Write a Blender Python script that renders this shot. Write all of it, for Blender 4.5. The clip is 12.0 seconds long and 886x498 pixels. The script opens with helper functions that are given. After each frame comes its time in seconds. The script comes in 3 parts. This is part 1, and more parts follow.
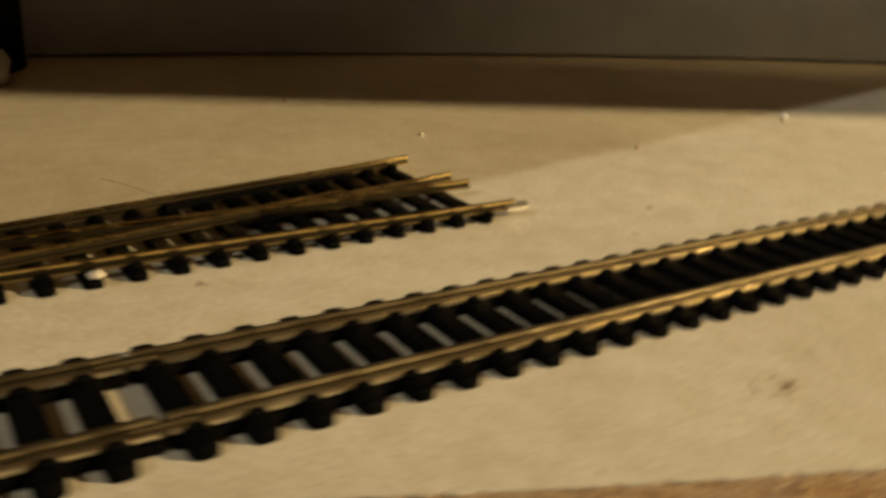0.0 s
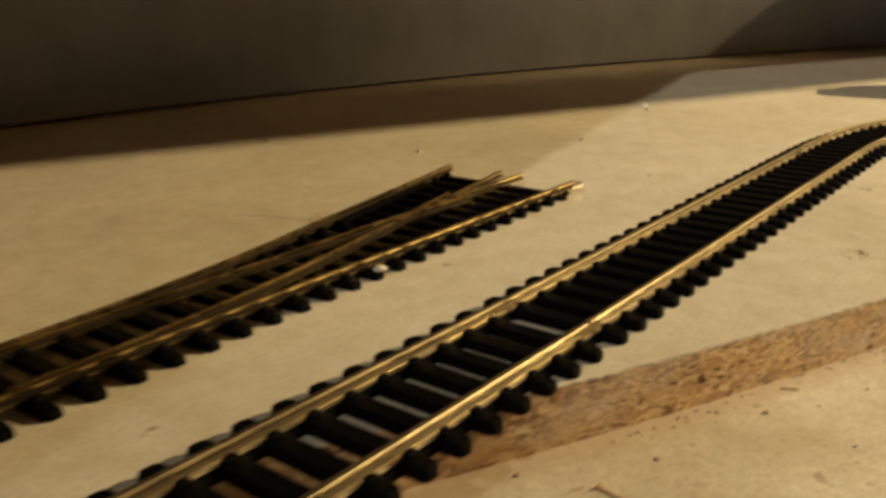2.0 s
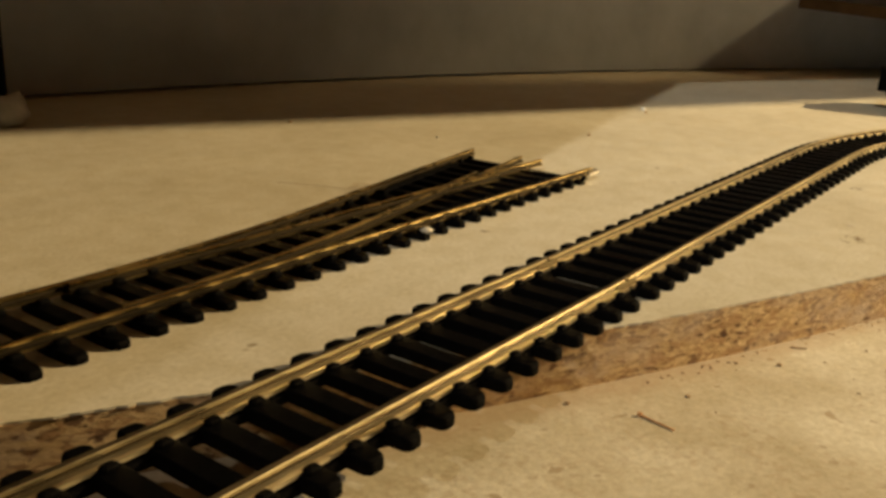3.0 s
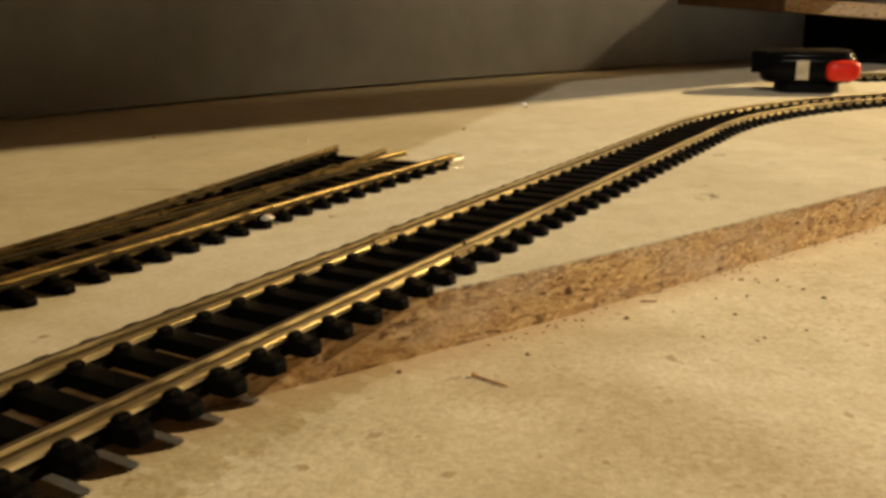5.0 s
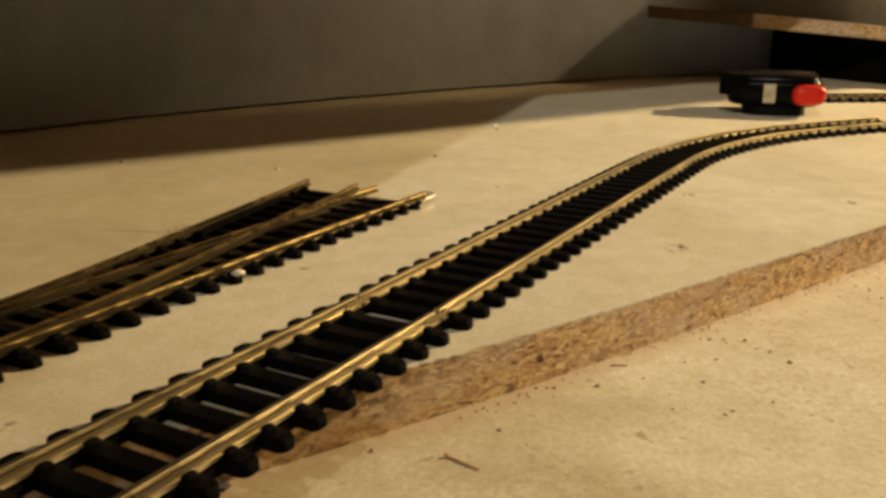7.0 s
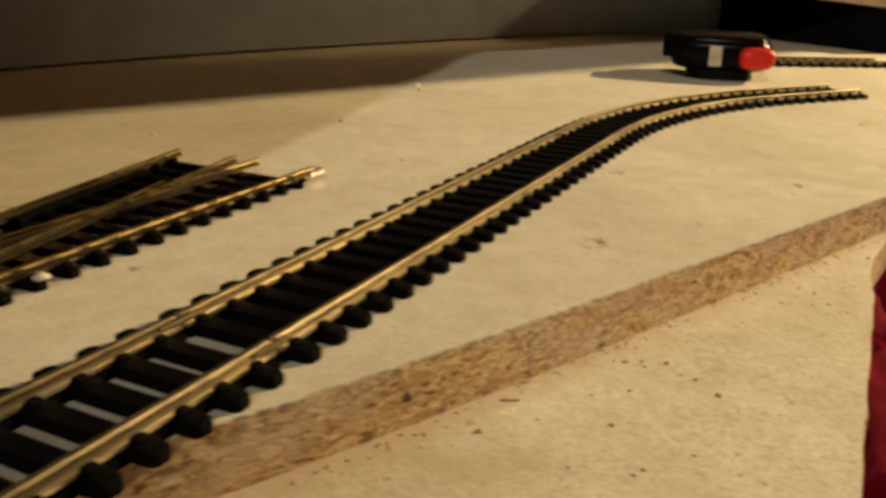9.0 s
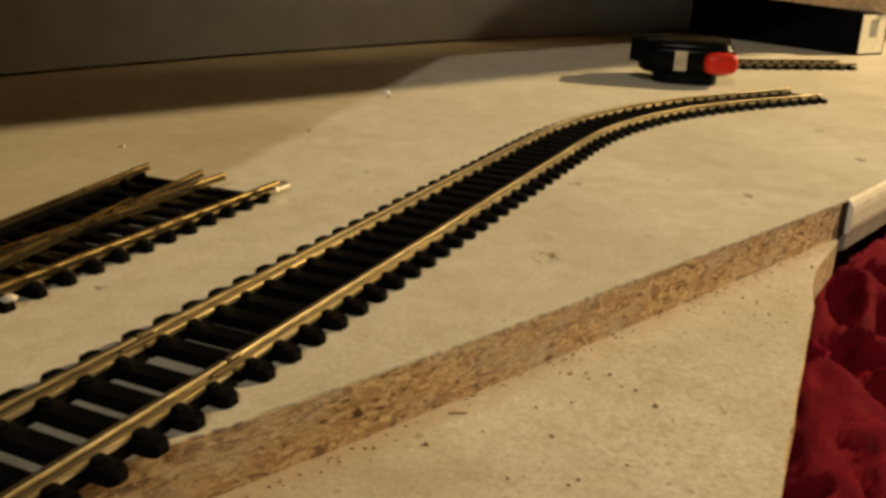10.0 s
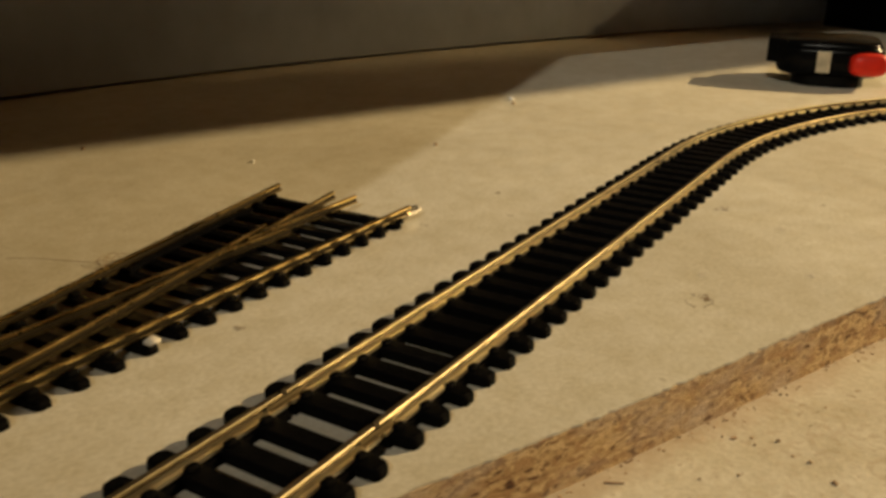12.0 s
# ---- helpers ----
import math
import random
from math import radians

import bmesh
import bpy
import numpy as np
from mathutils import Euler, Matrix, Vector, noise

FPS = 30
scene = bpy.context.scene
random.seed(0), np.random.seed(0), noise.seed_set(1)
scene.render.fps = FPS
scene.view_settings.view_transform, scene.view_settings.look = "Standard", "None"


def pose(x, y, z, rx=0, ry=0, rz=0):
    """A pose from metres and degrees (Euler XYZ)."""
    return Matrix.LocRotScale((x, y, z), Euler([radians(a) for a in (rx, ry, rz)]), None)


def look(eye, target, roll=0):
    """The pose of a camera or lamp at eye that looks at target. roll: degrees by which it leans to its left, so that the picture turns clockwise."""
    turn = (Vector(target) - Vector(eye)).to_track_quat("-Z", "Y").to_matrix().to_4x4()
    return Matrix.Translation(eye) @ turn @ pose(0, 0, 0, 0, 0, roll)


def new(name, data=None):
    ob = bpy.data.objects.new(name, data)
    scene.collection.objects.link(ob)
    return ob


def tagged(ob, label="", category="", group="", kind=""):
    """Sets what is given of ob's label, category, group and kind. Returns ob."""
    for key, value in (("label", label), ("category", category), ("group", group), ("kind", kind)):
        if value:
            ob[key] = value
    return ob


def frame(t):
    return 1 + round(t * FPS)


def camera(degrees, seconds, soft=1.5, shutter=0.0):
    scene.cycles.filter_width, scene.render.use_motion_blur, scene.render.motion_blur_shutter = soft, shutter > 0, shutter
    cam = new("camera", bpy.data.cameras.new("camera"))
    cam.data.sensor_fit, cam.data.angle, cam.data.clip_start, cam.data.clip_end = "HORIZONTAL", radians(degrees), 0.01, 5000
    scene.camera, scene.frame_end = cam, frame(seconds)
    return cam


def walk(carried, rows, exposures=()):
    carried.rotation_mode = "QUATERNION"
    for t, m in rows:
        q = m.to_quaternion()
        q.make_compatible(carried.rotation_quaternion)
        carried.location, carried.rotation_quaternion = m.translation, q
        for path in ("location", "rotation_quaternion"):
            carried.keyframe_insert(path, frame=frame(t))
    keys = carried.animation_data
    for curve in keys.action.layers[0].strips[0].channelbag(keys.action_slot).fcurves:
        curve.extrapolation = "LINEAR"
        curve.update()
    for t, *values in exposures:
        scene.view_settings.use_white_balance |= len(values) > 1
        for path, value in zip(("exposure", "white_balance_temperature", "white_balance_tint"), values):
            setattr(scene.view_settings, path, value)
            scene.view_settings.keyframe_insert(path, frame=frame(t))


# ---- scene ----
cam = camera(53.5, 12.0, soft=3.3, shutter=0.4)
# seconds, eye in centimetres, then yaw, pitch and lean in degrees
PATH = [
    (0.0, -2.229, -9.182, 5.903, -33.26, -20.06, 3.46),
    (0.2, -4.823, -7.994, 5.636, -39.82, -21.05, 0.31),
    (0.5, -7.879, -8.860, 5.799, -47.83, -18.98, -0.51),
    (1.0, -9.362, -7.971, 5.402, -51.40, -17.76, -0.95),
    (1.5, -9.225, -7.314, 5.277, -52.52, -17.55, -0.27),
    (2.0, -12.585, -6.673, 6.140, -52.10, -17.53, -0.32),
    (2.5, -14.486, -6.286, 5.591, -52.79, -17.71, 0.47),
    (3.0, -15.087, -6.546, 5.693, -54.20, -17.00, 2.87),
    (3.2, -15.173, -6.872, 5.801, -53.87, -16.91, 2.76),
    (4.8, -13.716, -7.609, 4.828, -57.28, -15.83, 0.18),
    (5.0, -13.677, -7.846, 4.491, -58.90, -15.04, -0.71),
    (5.5, -14.089, -7.688, 5.544, -60.26, -16.65, 1.10),
    (6.0, -14.246, -7.961, 6.668, -60.33, -14.99, 0.36),
    (6.5, -14.195, -7.451, 6.199, -61.01, -15.22, 1.33),
    (7.0, -13.405, -7.576, 5.857, -61.08, -15.59, 0.47),
    (7.2, -13.226, -7.804, 6.021, -61.15, -16.10, 0.05),
    (8.8, -10.146, -6.607, 5.858, -63.58, -18.27, 2.92),
    (9.0, -9.381, -7.214, 5.698, -64.40, -18.50, 2.06),
    (9.5, -8.701, -7.679, 5.647, -65.33, -19.69, 1.95),
    (10.0, -9.653, -7.934, 6.389, -65.61, -18.86, 2.05),
    (10.5, -10.281, -7.199, 6.680, -65.00, -17.50, 2.58),
    (11.0, -10.069, -6.088, 7.055, -62.09, -18.39, 2.83),
    (11.5, -10.287, -6.271, 7.026, -60.88, -18.54, 1.58),
    (12.0, -8.931, -6.599, 7.092, -58.53, -19.93, 0.74),
]
walk(cam, [(t, pose(x / 100, y / 100, z / 100, 90 + pitch, 0, yaw) @ pose(0, 0, 0, 0, 0, lean)) for t, x, y, z, yaw, pitch, lean in PATH],
     exposures=[(0.0, -0.1), (1.0, 0.05), (2.0, 0.08), (3.0, 0.2), (5.0, 0.28), (7.0, 0.2), (9.0, 0.05), (10.5, -0.22), (12.0, -0.2)])

# ---------------------------------------------------------------- world and lights
world = bpy.data.worlds.new("room_dark")
scene.world = world
world.use_nodes = True
world.node_tree.nodes["Background"].inputs["Color"].default_value = (0.018, 0.019, 0.021, 1)
world.node_tree.nodes["Background"].inputs["Strength"].default_value = 0.2


def lamp(name, kind, where, aim, watts, colour, size=0.05, cone=None, blend=0.2):
    data = bpy.data.lights.new(name, kind)
    data.energy, data.color = watts, colour
    if kind == "AREA":
        data.shape, data.size = "DISK", size
    else:
        data.shadow_soft_size = size
    if kind == "SPOT":
        data.spot_size, data.spot_blend = radians(cone), blend
    ob = new(name, data)
    ob.matrix_world = look([c / 100 for c in where], [c / 100 for c in aim])
    return ob


lamp("desk_lamp_light", "SPOT", (125, -83, 66), (20, 0, 0), 155.0, (1.0, 0.714, 0.35), 0.006, 112, 0.2)
# Cool source behind the boards; an added unseen panel cuts its beam.
lamp("rear_cool_light", "SPOT", (-110, -20.3, 93), (60, -4, 0), 48.0, (1.0, 0.92, 0.74), 0.0016, 34, 1.0)
# Unseen fill lamp added to brighten the back wall at its bend.
lamp("wall_fill_light", "SPOT", (105, -22, 33), (54, 17, 9), 11.0, (1.0, 0.68, 0.30), 0.01, 17, 1.0)

# ---------------------------------------------------------------- materials


def nodes_of(name):
    mat = bpy.data.materials.new(name)
    mat.use_nodes = True
    tree = mat.node_tree
    return mat, tree, tree.nodes["Principled BSDF"]


def put(tree, kind, **values):
    node = tree.nodes.new(kind)
    for key, value in values.items():
        node.inputs[key.replace("_", " ")].default_value = value
    return node


def coords(tree, scale=(1, 1, 1)):
    tc = tree.nodes.new("ShaderNodeTexCoord")
    mp = put(tree, "ShaderNodeMapping", Scale=scale)
    tree.links.new(tc.outputs["Object"], mp.inputs["Vector"])
    return mp.outputs["Vector"]


def noise_of(tree, vec, scale, detail=4.0, rough=0.55):
    n = put(tree, "ShaderNodeTexNoise", Scale=scale, Detail=detail, Roughness=rough)
    tree.links.new(vec, n.inputs["Vector"])
    return n.outputs["Fac"]


def ramp(tree, fac, stops):
    r = tree.nodes.new("ShaderNodeValToRGB")
    el = r.color_ramp.elements
    while len(el) < len(stops):
        el.new(0.5)
    for e, (pos, col) in zip(el, stops):
        e.position, e.color = pos, (*col, 1)
    tree.links.new(fac, r.inputs["Fac"])
    return r.outputs["Color"]


def mix(tree, fac, a, b, blend="MIX"):
    m = tree.nodes.new("ShaderNodeMix")
    m.data_type, m.blend_type = "RGBA", blend
    for sock, val in ((m.inputs[0], fac), (m.inputs[6], a), (m.inputs[7], b)):
        if hasattr(val, "is_output"):
            tree.links.new(val, sock)
        elif isinstance(val, (int, float)):
            sock.default_value = val
        else:
            sock.default_value = (*val, 1)
    return m.outputs[2]


def bump(tree, bsdf, height, strength=0.3, distance=0.0004):
    b = put(tree, "ShaderNodeBump", Strength=strength, Distance=distance)
    tree.links.new(height, b.inputs["Height"])
    tree.links.new(b.outputs["Normal"], bsdf.inputs["Normal"])


def speckled(name, base, dark, blotch, rough, speck_scale, speck_cut, tone_scale=14, relief=0.25):
    """Painted board: broad tone, fine mottling, small dark specks."""
    mat, tree, bsdf = nodes_of(name)
    vec = coords(tree)
    broad = ramp(tree, noise_of(tree, vec, tone_scale, 3), [(0.35, base), (0.68, blotch)])
    fine = ramp(tree, noise_of(tree, vec, 900, 5, 0.7), [(0.3, (0.75, 0.73, 0.68)), (0.7, (1.0, 1.0, 1.0))])
    col = mix(tree, 1.0, broad, fine, "MULTIPLY")
    cloud = ramp(tree, noise_of(tree, vec, 130, 4, 0.65), [(0.34, (0.88, 0.86, 0.80)), (0.62, (1.0, 1.0, 1.0))])
    col = mix(tree, 1.0, col, cloud, "MULTIPLY")
    spots = ramp(tree, noise_of(tree, vec, speck_scale, 2, 0.5), [(speck_cut, (0, 0, 0)), (speck_cut + 0.05, (1, 1, 1))])
    col = mix(tree, spots, col, dark)
    tree.links.new(col, bsdf.inputs["Base Color"])
    rr = ramp(tree, noise_of(tree, vec, 60, 4), [(0.3, (rough - 0.08,) * 3), (0.7, (rough + 0.1,) * 3)])
    tree.links.new(rr, bsdf.inputs["Roughness"])
    bump(tree, bsdf, noise_of(tree, vec, 420, 6, 0.65), relief, 0.0003)
    return mat


def chipboard(name):
    """Pressed chips: long tan and brown flakes with dark pits."""
    mat, tree, bsdf = nodes_of(name)
    vec = coords(tree, (0.75, 0.75, 1.7))
    warp = mix(tree, 0.010, vec, put_noise(tree, vec, 300), "ADD")
    cells = put(tree, "ShaderNodeTexVoronoi", Scale=560.0, Randomness=1.0)
    tree.links.new(warp, cells.inputs["Vector"])
    grey = tree.nodes.new("ShaderNodeSeparateColor")
    tree.links.new(cells.outputs["Color"], grey.inputs["Color"])
    tan = ramp(tree, grey.outputs[0], [(0.0, (0.18, 0.095, 0.04)), (0.2, (0.43, 0.25, 0.11)), (0.6, (0.56, 0.375, 0.18)), (1.0, (0.70, 0.51, 0.27))])
    dusty = ramp(tree, grey.outputs[1], [(0.0, (0.35, 0.255, 0.19)), (0.5, (0.53, 0.42, 0.325)), (1.0, (0.62, 0.515, 0.41))])
    col = mix(tree, ramp(tree, noise_of(tree, vec, 60, 4, 0.6), [(0.42, (0, 0, 0)), (0.68, (0.8, 0.8, 0.8))]), tan, dusty)
    pits = ramp(tree, noise_of(tree, vec, 330, 2, 0.5), [(0.29, (0.26, 0.17, 0.12)), (0.38, (1, 1, 1))])
    col = mix(tree, 1.0, col, pits, "MULTIPLY")
    tree.links.new(col, bsdf.inputs["Base Color"])
    bsdf.inputs["Roughness"].default_value = 0.92
    bump(tree, bsdf, noise_of(tree, vec, 520, 6, 0.7), 0.9, 0.0012)
    return mat


def put_noise(tree, vec, scale):
    n = put(tree, "ShaderNodeTexNoise", Scale=scale, Detail=3.0)
    tree.links.new(vec, n.inputs["Vector"])
    return n.outputs["Color"]


def metal(name, colour, rough, dirt, scale=35):
    """Bare metal with broad tarnish and a fine drawn grain."""
    mat, tree, bsdf = nodes_of(name)
    vec = coords(tree)
    col = mix(tree, ramp(tree, noise_of(tree, vec, scale, 3, 0.5), [(0.35, (0, 0, 0)), (0.75, (0.75, 0.75, 0.75))]), colour, dirt)
    tree.links.new(col, bsdf.inputs["Base Color"])
    bsdf.inputs["Metallic"].default_value = 1.0
    rr = ramp(tree, noise_of(tree, vec, scale * 3, 3), [(0.3, (rough - 0.08,) * 3), (0.7, (rough + 0.12,) * 3)])
    tree.links.new(rr, bsdf.inputs["Roughness"])
    bump(tree, bsdf, noise_of(tree, vec, 420, 2, 0.5), 0.25, 0.0002)
    return mat


def plain(name, colour, rough, vary=0.25, scale=150, relief=0.2, sheen=0.0, spread=0.0, gloss=0.5):
    """One colour with a worn second tone, fine relief and, where asked, a difference from piece to piece."""
    mat, tree, bsdf = nodes_of(name)
    vec = coords(tree)
    low = tuple(c * (1 - vary) for c in colour)
    high = tuple(min(1, c * (1 + vary)) for c in colour)
    col = ramp(tree, noise_of(tree, vec, scale, 5, 0.6), [(0.3, low), (0.7, high)])
    if spread:
        info = tree.nodes.new("ShaderNodeObjectInfo")
        tone = ramp(tree, info.outputs["Random"], [(0.0, (1 - spread,) * 3), (1.0, (1, 1, 1))])
        col = mix(tree, 1.0, col, tone, "MULTIPLY")
    tree.links.new(col, bsdf.inputs["Base Color"])
    bsdf.inputs["Roughness"].default_value = rough
    bsdf.inputs["Sheen Weight"].default_value = sheen
    bsdf.inputs["Specular IOR Level"].default_value = gloss
    bump(tree, bsdf, noise_of(tree, vec, scale * 5, 4), relief, 0.0003)
    return mat


LAMINATE = speckled("white_laminate", (0.76, 0.735, 0.645), (0.30, 0.25, 0.17), (0.65, 0.615, 0.515), 0.5, 130, 0.735)
WORN_BOARD = speckled("worn_white_board", (0.75, 0.715, 0.615), (0.42, 0.35, 0.25), (0.62, 0.57, 0.45), 0.72, 260, 0.68, 26, 0.5)


def brown_foot(mat):
    """A ragged brown band where the lower board meets the sawn edge."""
    tree = mat.node_tree
    bsdf = tree.nodes["Principled BSDF"]
    base = bsdf.inputs["Base Color"].links[0].from_socket
    vec = coords(tree)
    freckles = ramp(tree, noise_of(tree, vec, 620, 3, 0.6), [(0.51, (0, 0, 0)), (0.63, (0.36, 0.36, 0.36))])
    patches = ramp(tree, noise_of(tree, vec, 38, 3, 0.6), [(0.36, (0.2, 0.2, 0.2)), (0.55, (1, 1, 1))])
    base = mix(tree, mix(tree, 1.0, freckles, patches, "MULTIPLY"), base, (0.36, 0.25, 0.15))
    base = mix(tree, 1.0, base, ramp(tree, noise_of(tree, vec, 22, 3, 0.5), [(0.4, (0.98, 0.98, 0.98)), (0.62, (0.84, 0.81, 0.76))]), "MULTIPLY")
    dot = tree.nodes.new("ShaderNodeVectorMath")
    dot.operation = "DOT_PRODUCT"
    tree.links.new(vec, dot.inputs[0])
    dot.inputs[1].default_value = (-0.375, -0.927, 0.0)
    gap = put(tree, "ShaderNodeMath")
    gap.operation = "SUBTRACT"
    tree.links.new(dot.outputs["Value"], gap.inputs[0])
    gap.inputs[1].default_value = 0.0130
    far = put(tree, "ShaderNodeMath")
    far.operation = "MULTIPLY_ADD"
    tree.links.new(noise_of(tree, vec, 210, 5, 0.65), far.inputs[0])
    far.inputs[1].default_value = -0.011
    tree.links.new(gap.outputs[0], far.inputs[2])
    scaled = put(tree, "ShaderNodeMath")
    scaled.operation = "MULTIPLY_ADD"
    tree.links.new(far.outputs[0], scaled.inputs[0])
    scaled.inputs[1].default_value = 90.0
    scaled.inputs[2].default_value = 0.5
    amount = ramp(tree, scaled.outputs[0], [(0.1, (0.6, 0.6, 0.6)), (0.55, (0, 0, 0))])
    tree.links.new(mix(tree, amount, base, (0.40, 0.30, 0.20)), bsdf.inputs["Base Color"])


brown_foot(WORN_BOARD)
WHITE_EDGE = speckled("white_edging", (0.86, 0.82, 0.74), (0.4, 0.33, 0.25), (0.80, 0.75, 0.66), 0.8, 200, 0.72)
CHIPBOARD = chipboard("raw_chipboard")
WALL_PAINT = plain("grey_wall_paint", (0.36, 0.40, 0.475), 0.85, 0.12, 30, 0.3)
ROOM_PAINT = plain("room_paint", (0.13, 0.145, 0.17), 0.9, 0.1, 8)
CARPET = plain("brown_carpet", (0.10, 0.07, 0.05), 0.95, 0.4, 300, 0.8)
# Dark brown; on the second offcut it stands in for shade.
DARK_BOARD = plain("dark_brown_board", (0.12, 0.075, 0.04), 0.85, 0.3, 120, 0.5)
DARK_END = plain("dark_chipboard", (0.045, 0.026, 0.013), 0.9, 0.4, 200, 0.5, gloss=0.1)
# Grey that holds the shade below the edging in its colour.
SHADED_STRIP = plain("shaded_strip", (0.22, 0.18, 0.16), 0.9, 0.2, 150, 0.4)
TIMBER = plain("pine_batten", (0.34, 0.24, 0.14), 0.75, 0.3, 60, 0.4)
SLEEPER = plain("black_sleeper_plastic", (0.0034, 0.0033, 0.0036), 0.45, 0.4, 700, 0.5, 0.0, 0.4, 0.017)
# Foot lighter than head: the foot's highlight is put into these two colours.
NICKEL = metal("nickel_silver_rail", (0.86, 0.79, 0.59), 0.34, (0.58, 0.51, 0.36))
RAIL_HEAD = metal("dull_rail_head", (0.46, 0.39, 0.245), 0.37, (0.21, 0.17, 0.105))
OLD_HEAD = metal("old_rail_head", (0.72, 0.54, 0.22), 0.24, (0.22, 0.155, 0.06))
OLD_NICKEL = metal("old_nickel_rail", (0.24, 0.185, 0.085), 0.3, (0.13, 0.1, 0.055))
# Shade under the rail head, painted on the web as dark metal.
DARK_SIDE = metal("dark_rail_side", (0.05, 0.039, 0.023), 0.55, (0.025, 0.02, 0.013))
DULL_JOINER = metal("dull_rail_joiner", (0.20, 0.16, 0.09), 0.5, (0.1, 0.08, 0.05))
JOINER = metal("bright_rail_joiner", (0.88, 0.85, 0.78), 0.2, (0.6, 0.56, 0.48))
STEEL = plain("rusty_pin", (0.60, 0.32, 0.14), 0.6, 0.35, 500, 0.2)
BLACK_PLASTIC = plain("black_plastic", (0.003, 0.003, 0.003), 0.2, 0.3, 400, 0.05, gloss=0.05)
RED_PLASTIC = plain("red_plastic", (0.58, 0.018, 0.006), 0.45, 0.12, 300, 0.1, gloss=0.3)
PAPER = plain("off_white_paper", (0.68, 0.64, 0.54), 0.8, 0.15, 300, 0.2)
STICKER = plain("aged_sticker", (0.50, 0.42, 0.28), 0.7, 0.4, 130, 0.2)
GREY_INK = plain("grey_print", (0.25, 0.25, 0.24), 0.8, 0.1)
BLACK_CARD = plain("black_card", (0.004, 0.004, 0.004), 0.7, 0.3, 200, 0.2, gloss=0.03)
PLASTER = plain("pale_plaster", (0.42, 0.4, 0.36), 0.9, 0.15, 200, 0.5)
DARK_MARK = plain("brown_stain", (0.26, 0.19, 0.12), 0.8, 0.4, 900)
PENCIL = plain("grey_pencil", (0.36, 0.31, 0.24), 0.7, 0.3, 900)
FAINT = plain("faint_scuff", (0.60, 0.55, 0.45), 0.6, 0.15, 500)
LINT = plain("brown_lint", (0.32, 0.21, 0.10), 0.9, 0.3, 300)
CRUMB = plain("dark_crumb", (0.40, 0.27, 0.15), 0.9, 0.5, 900, 0.6)
SAWDUST = plain("sawdust", (0.34, 0.23, 0.135), 0.95, 0.6, 260, 0.5)
FILLER = plain("dried_filler", (0.62, 0.58, 0.5), 0.7, 0.2, 500, 0.4)
GLINT = plain("white_chip", (0.85, 0.84, 0.8), 0.3, 0.05)


def cloth_material():
    mat, tree, bsdf = nodes_of("red_fleece")
    vec = coords(tree)
    col = ramp(tree, noise_of(tree, vec, 45, 5, 0.6), [(0.3, (0.085, 0.0015, 0.006)), (0.7, (0.21, 0.0035, 0.016))])
    tree.links.new(col, bsdf.inputs["Base Color"])
    bsdf.inputs["Roughness"].default_value = 0.8
    bsdf.inputs["Specular IOR Level"].default_value = 0.03
    bsdf.inputs["Sheen Weight"].default_value = 0.25
    bsdf.inputs["Sheen Tint"].default_value = (0.8, 0.05, 0.08, 1)
    bump(tree, bsdf, noise_of(tree, vec, 900, 6, 0.75), 0.9, 0.0012)
    return mat


FLEECE = cloth_material()

# ---------------------------------------------------------------- builders (centimetres in, metres out)


def spot(x, y, z=0.0, turn=0.0):
    return pose(x / 100, y / 100, z / 100, 0, 0, turn)


def mesh_of(name, bm, *mats, smooth=False):
    for v in bm.verts:
        v.co *= 0.01
    bmesh.ops.recalc_face_normals(bm, faces=bm.faces)
    data = bpy.data.meshes.new(name)
    bm.to_mesh(data)
    bm.free()
    for m in mats:
        data.materials.append(m)
    if smooth:
        for p in data.polygons:
            p.use_smooth = True
    return data


def part(name, bm, material, parent, label="", m=None, smooth=False):
    ob = new(name, bm if isinstance(bm, bpy.types.Mesh) else mesh_of(name, bm, material, smooth=smooth))
    ob.parent = parent
    if m is not None:
        ob.matrix_basis = m
    return tagged(ob, label)


def thing(name, label, category, m=None, group="", kind=""):
    ob = new(name)
    ob.empty_display_size = 0.01
    if m is not None:
        ob.matrix_basis = m
    return tagged(ob, label, category, group, kind)


def box(bm, x0, y0, z0, x1, y1, z1, bev=0.0):
    made = bmesh.ops.create_cube(bm, size=1.0)["verts"]
    for v in made:
        v.co = Vector(((x0 + x1) / 2 + v.co.x * (x1 - x0), (y0 + y1) / 2 + v.co.y * (y1 - y0), (z0 + z1) / 2 + v.co.z * (z1 - z0)))
    if bev:
        edges = list({e for v in made for e in v.link_edges})
        bmesh.ops.bevel(bm, geom=edges, offset=bev, segments=1, profile=0.5, affect="EDGES")
    return bm


def prism(bm, outline, z0, z1):
    """A solid from an outline seen from above."""
    low = [bm.verts.new((x, y, z0)) for x, y in outline]
    top = [bm.verts.new((x, y, z1)) for x, y in outline]
    n = len(outline)
    bm.faces.new(low[::-1])
    bm.faces.new(top)
    for i in range(n):
        bm.faces.new((low[i], low[(i + 1) % n], top[(i + 1) % n], top[i]))
    return bm


def rounded(bm, offset, segments=2):
    bmesh.ops.bevel(bm, geom=list(bm.edges), offset=offset, segments=segments, profile=0.6, affect="EDGES", clamp_overlap=True)
    return bm


# rail section: foot, web and head
RAIL_Z = 0.205
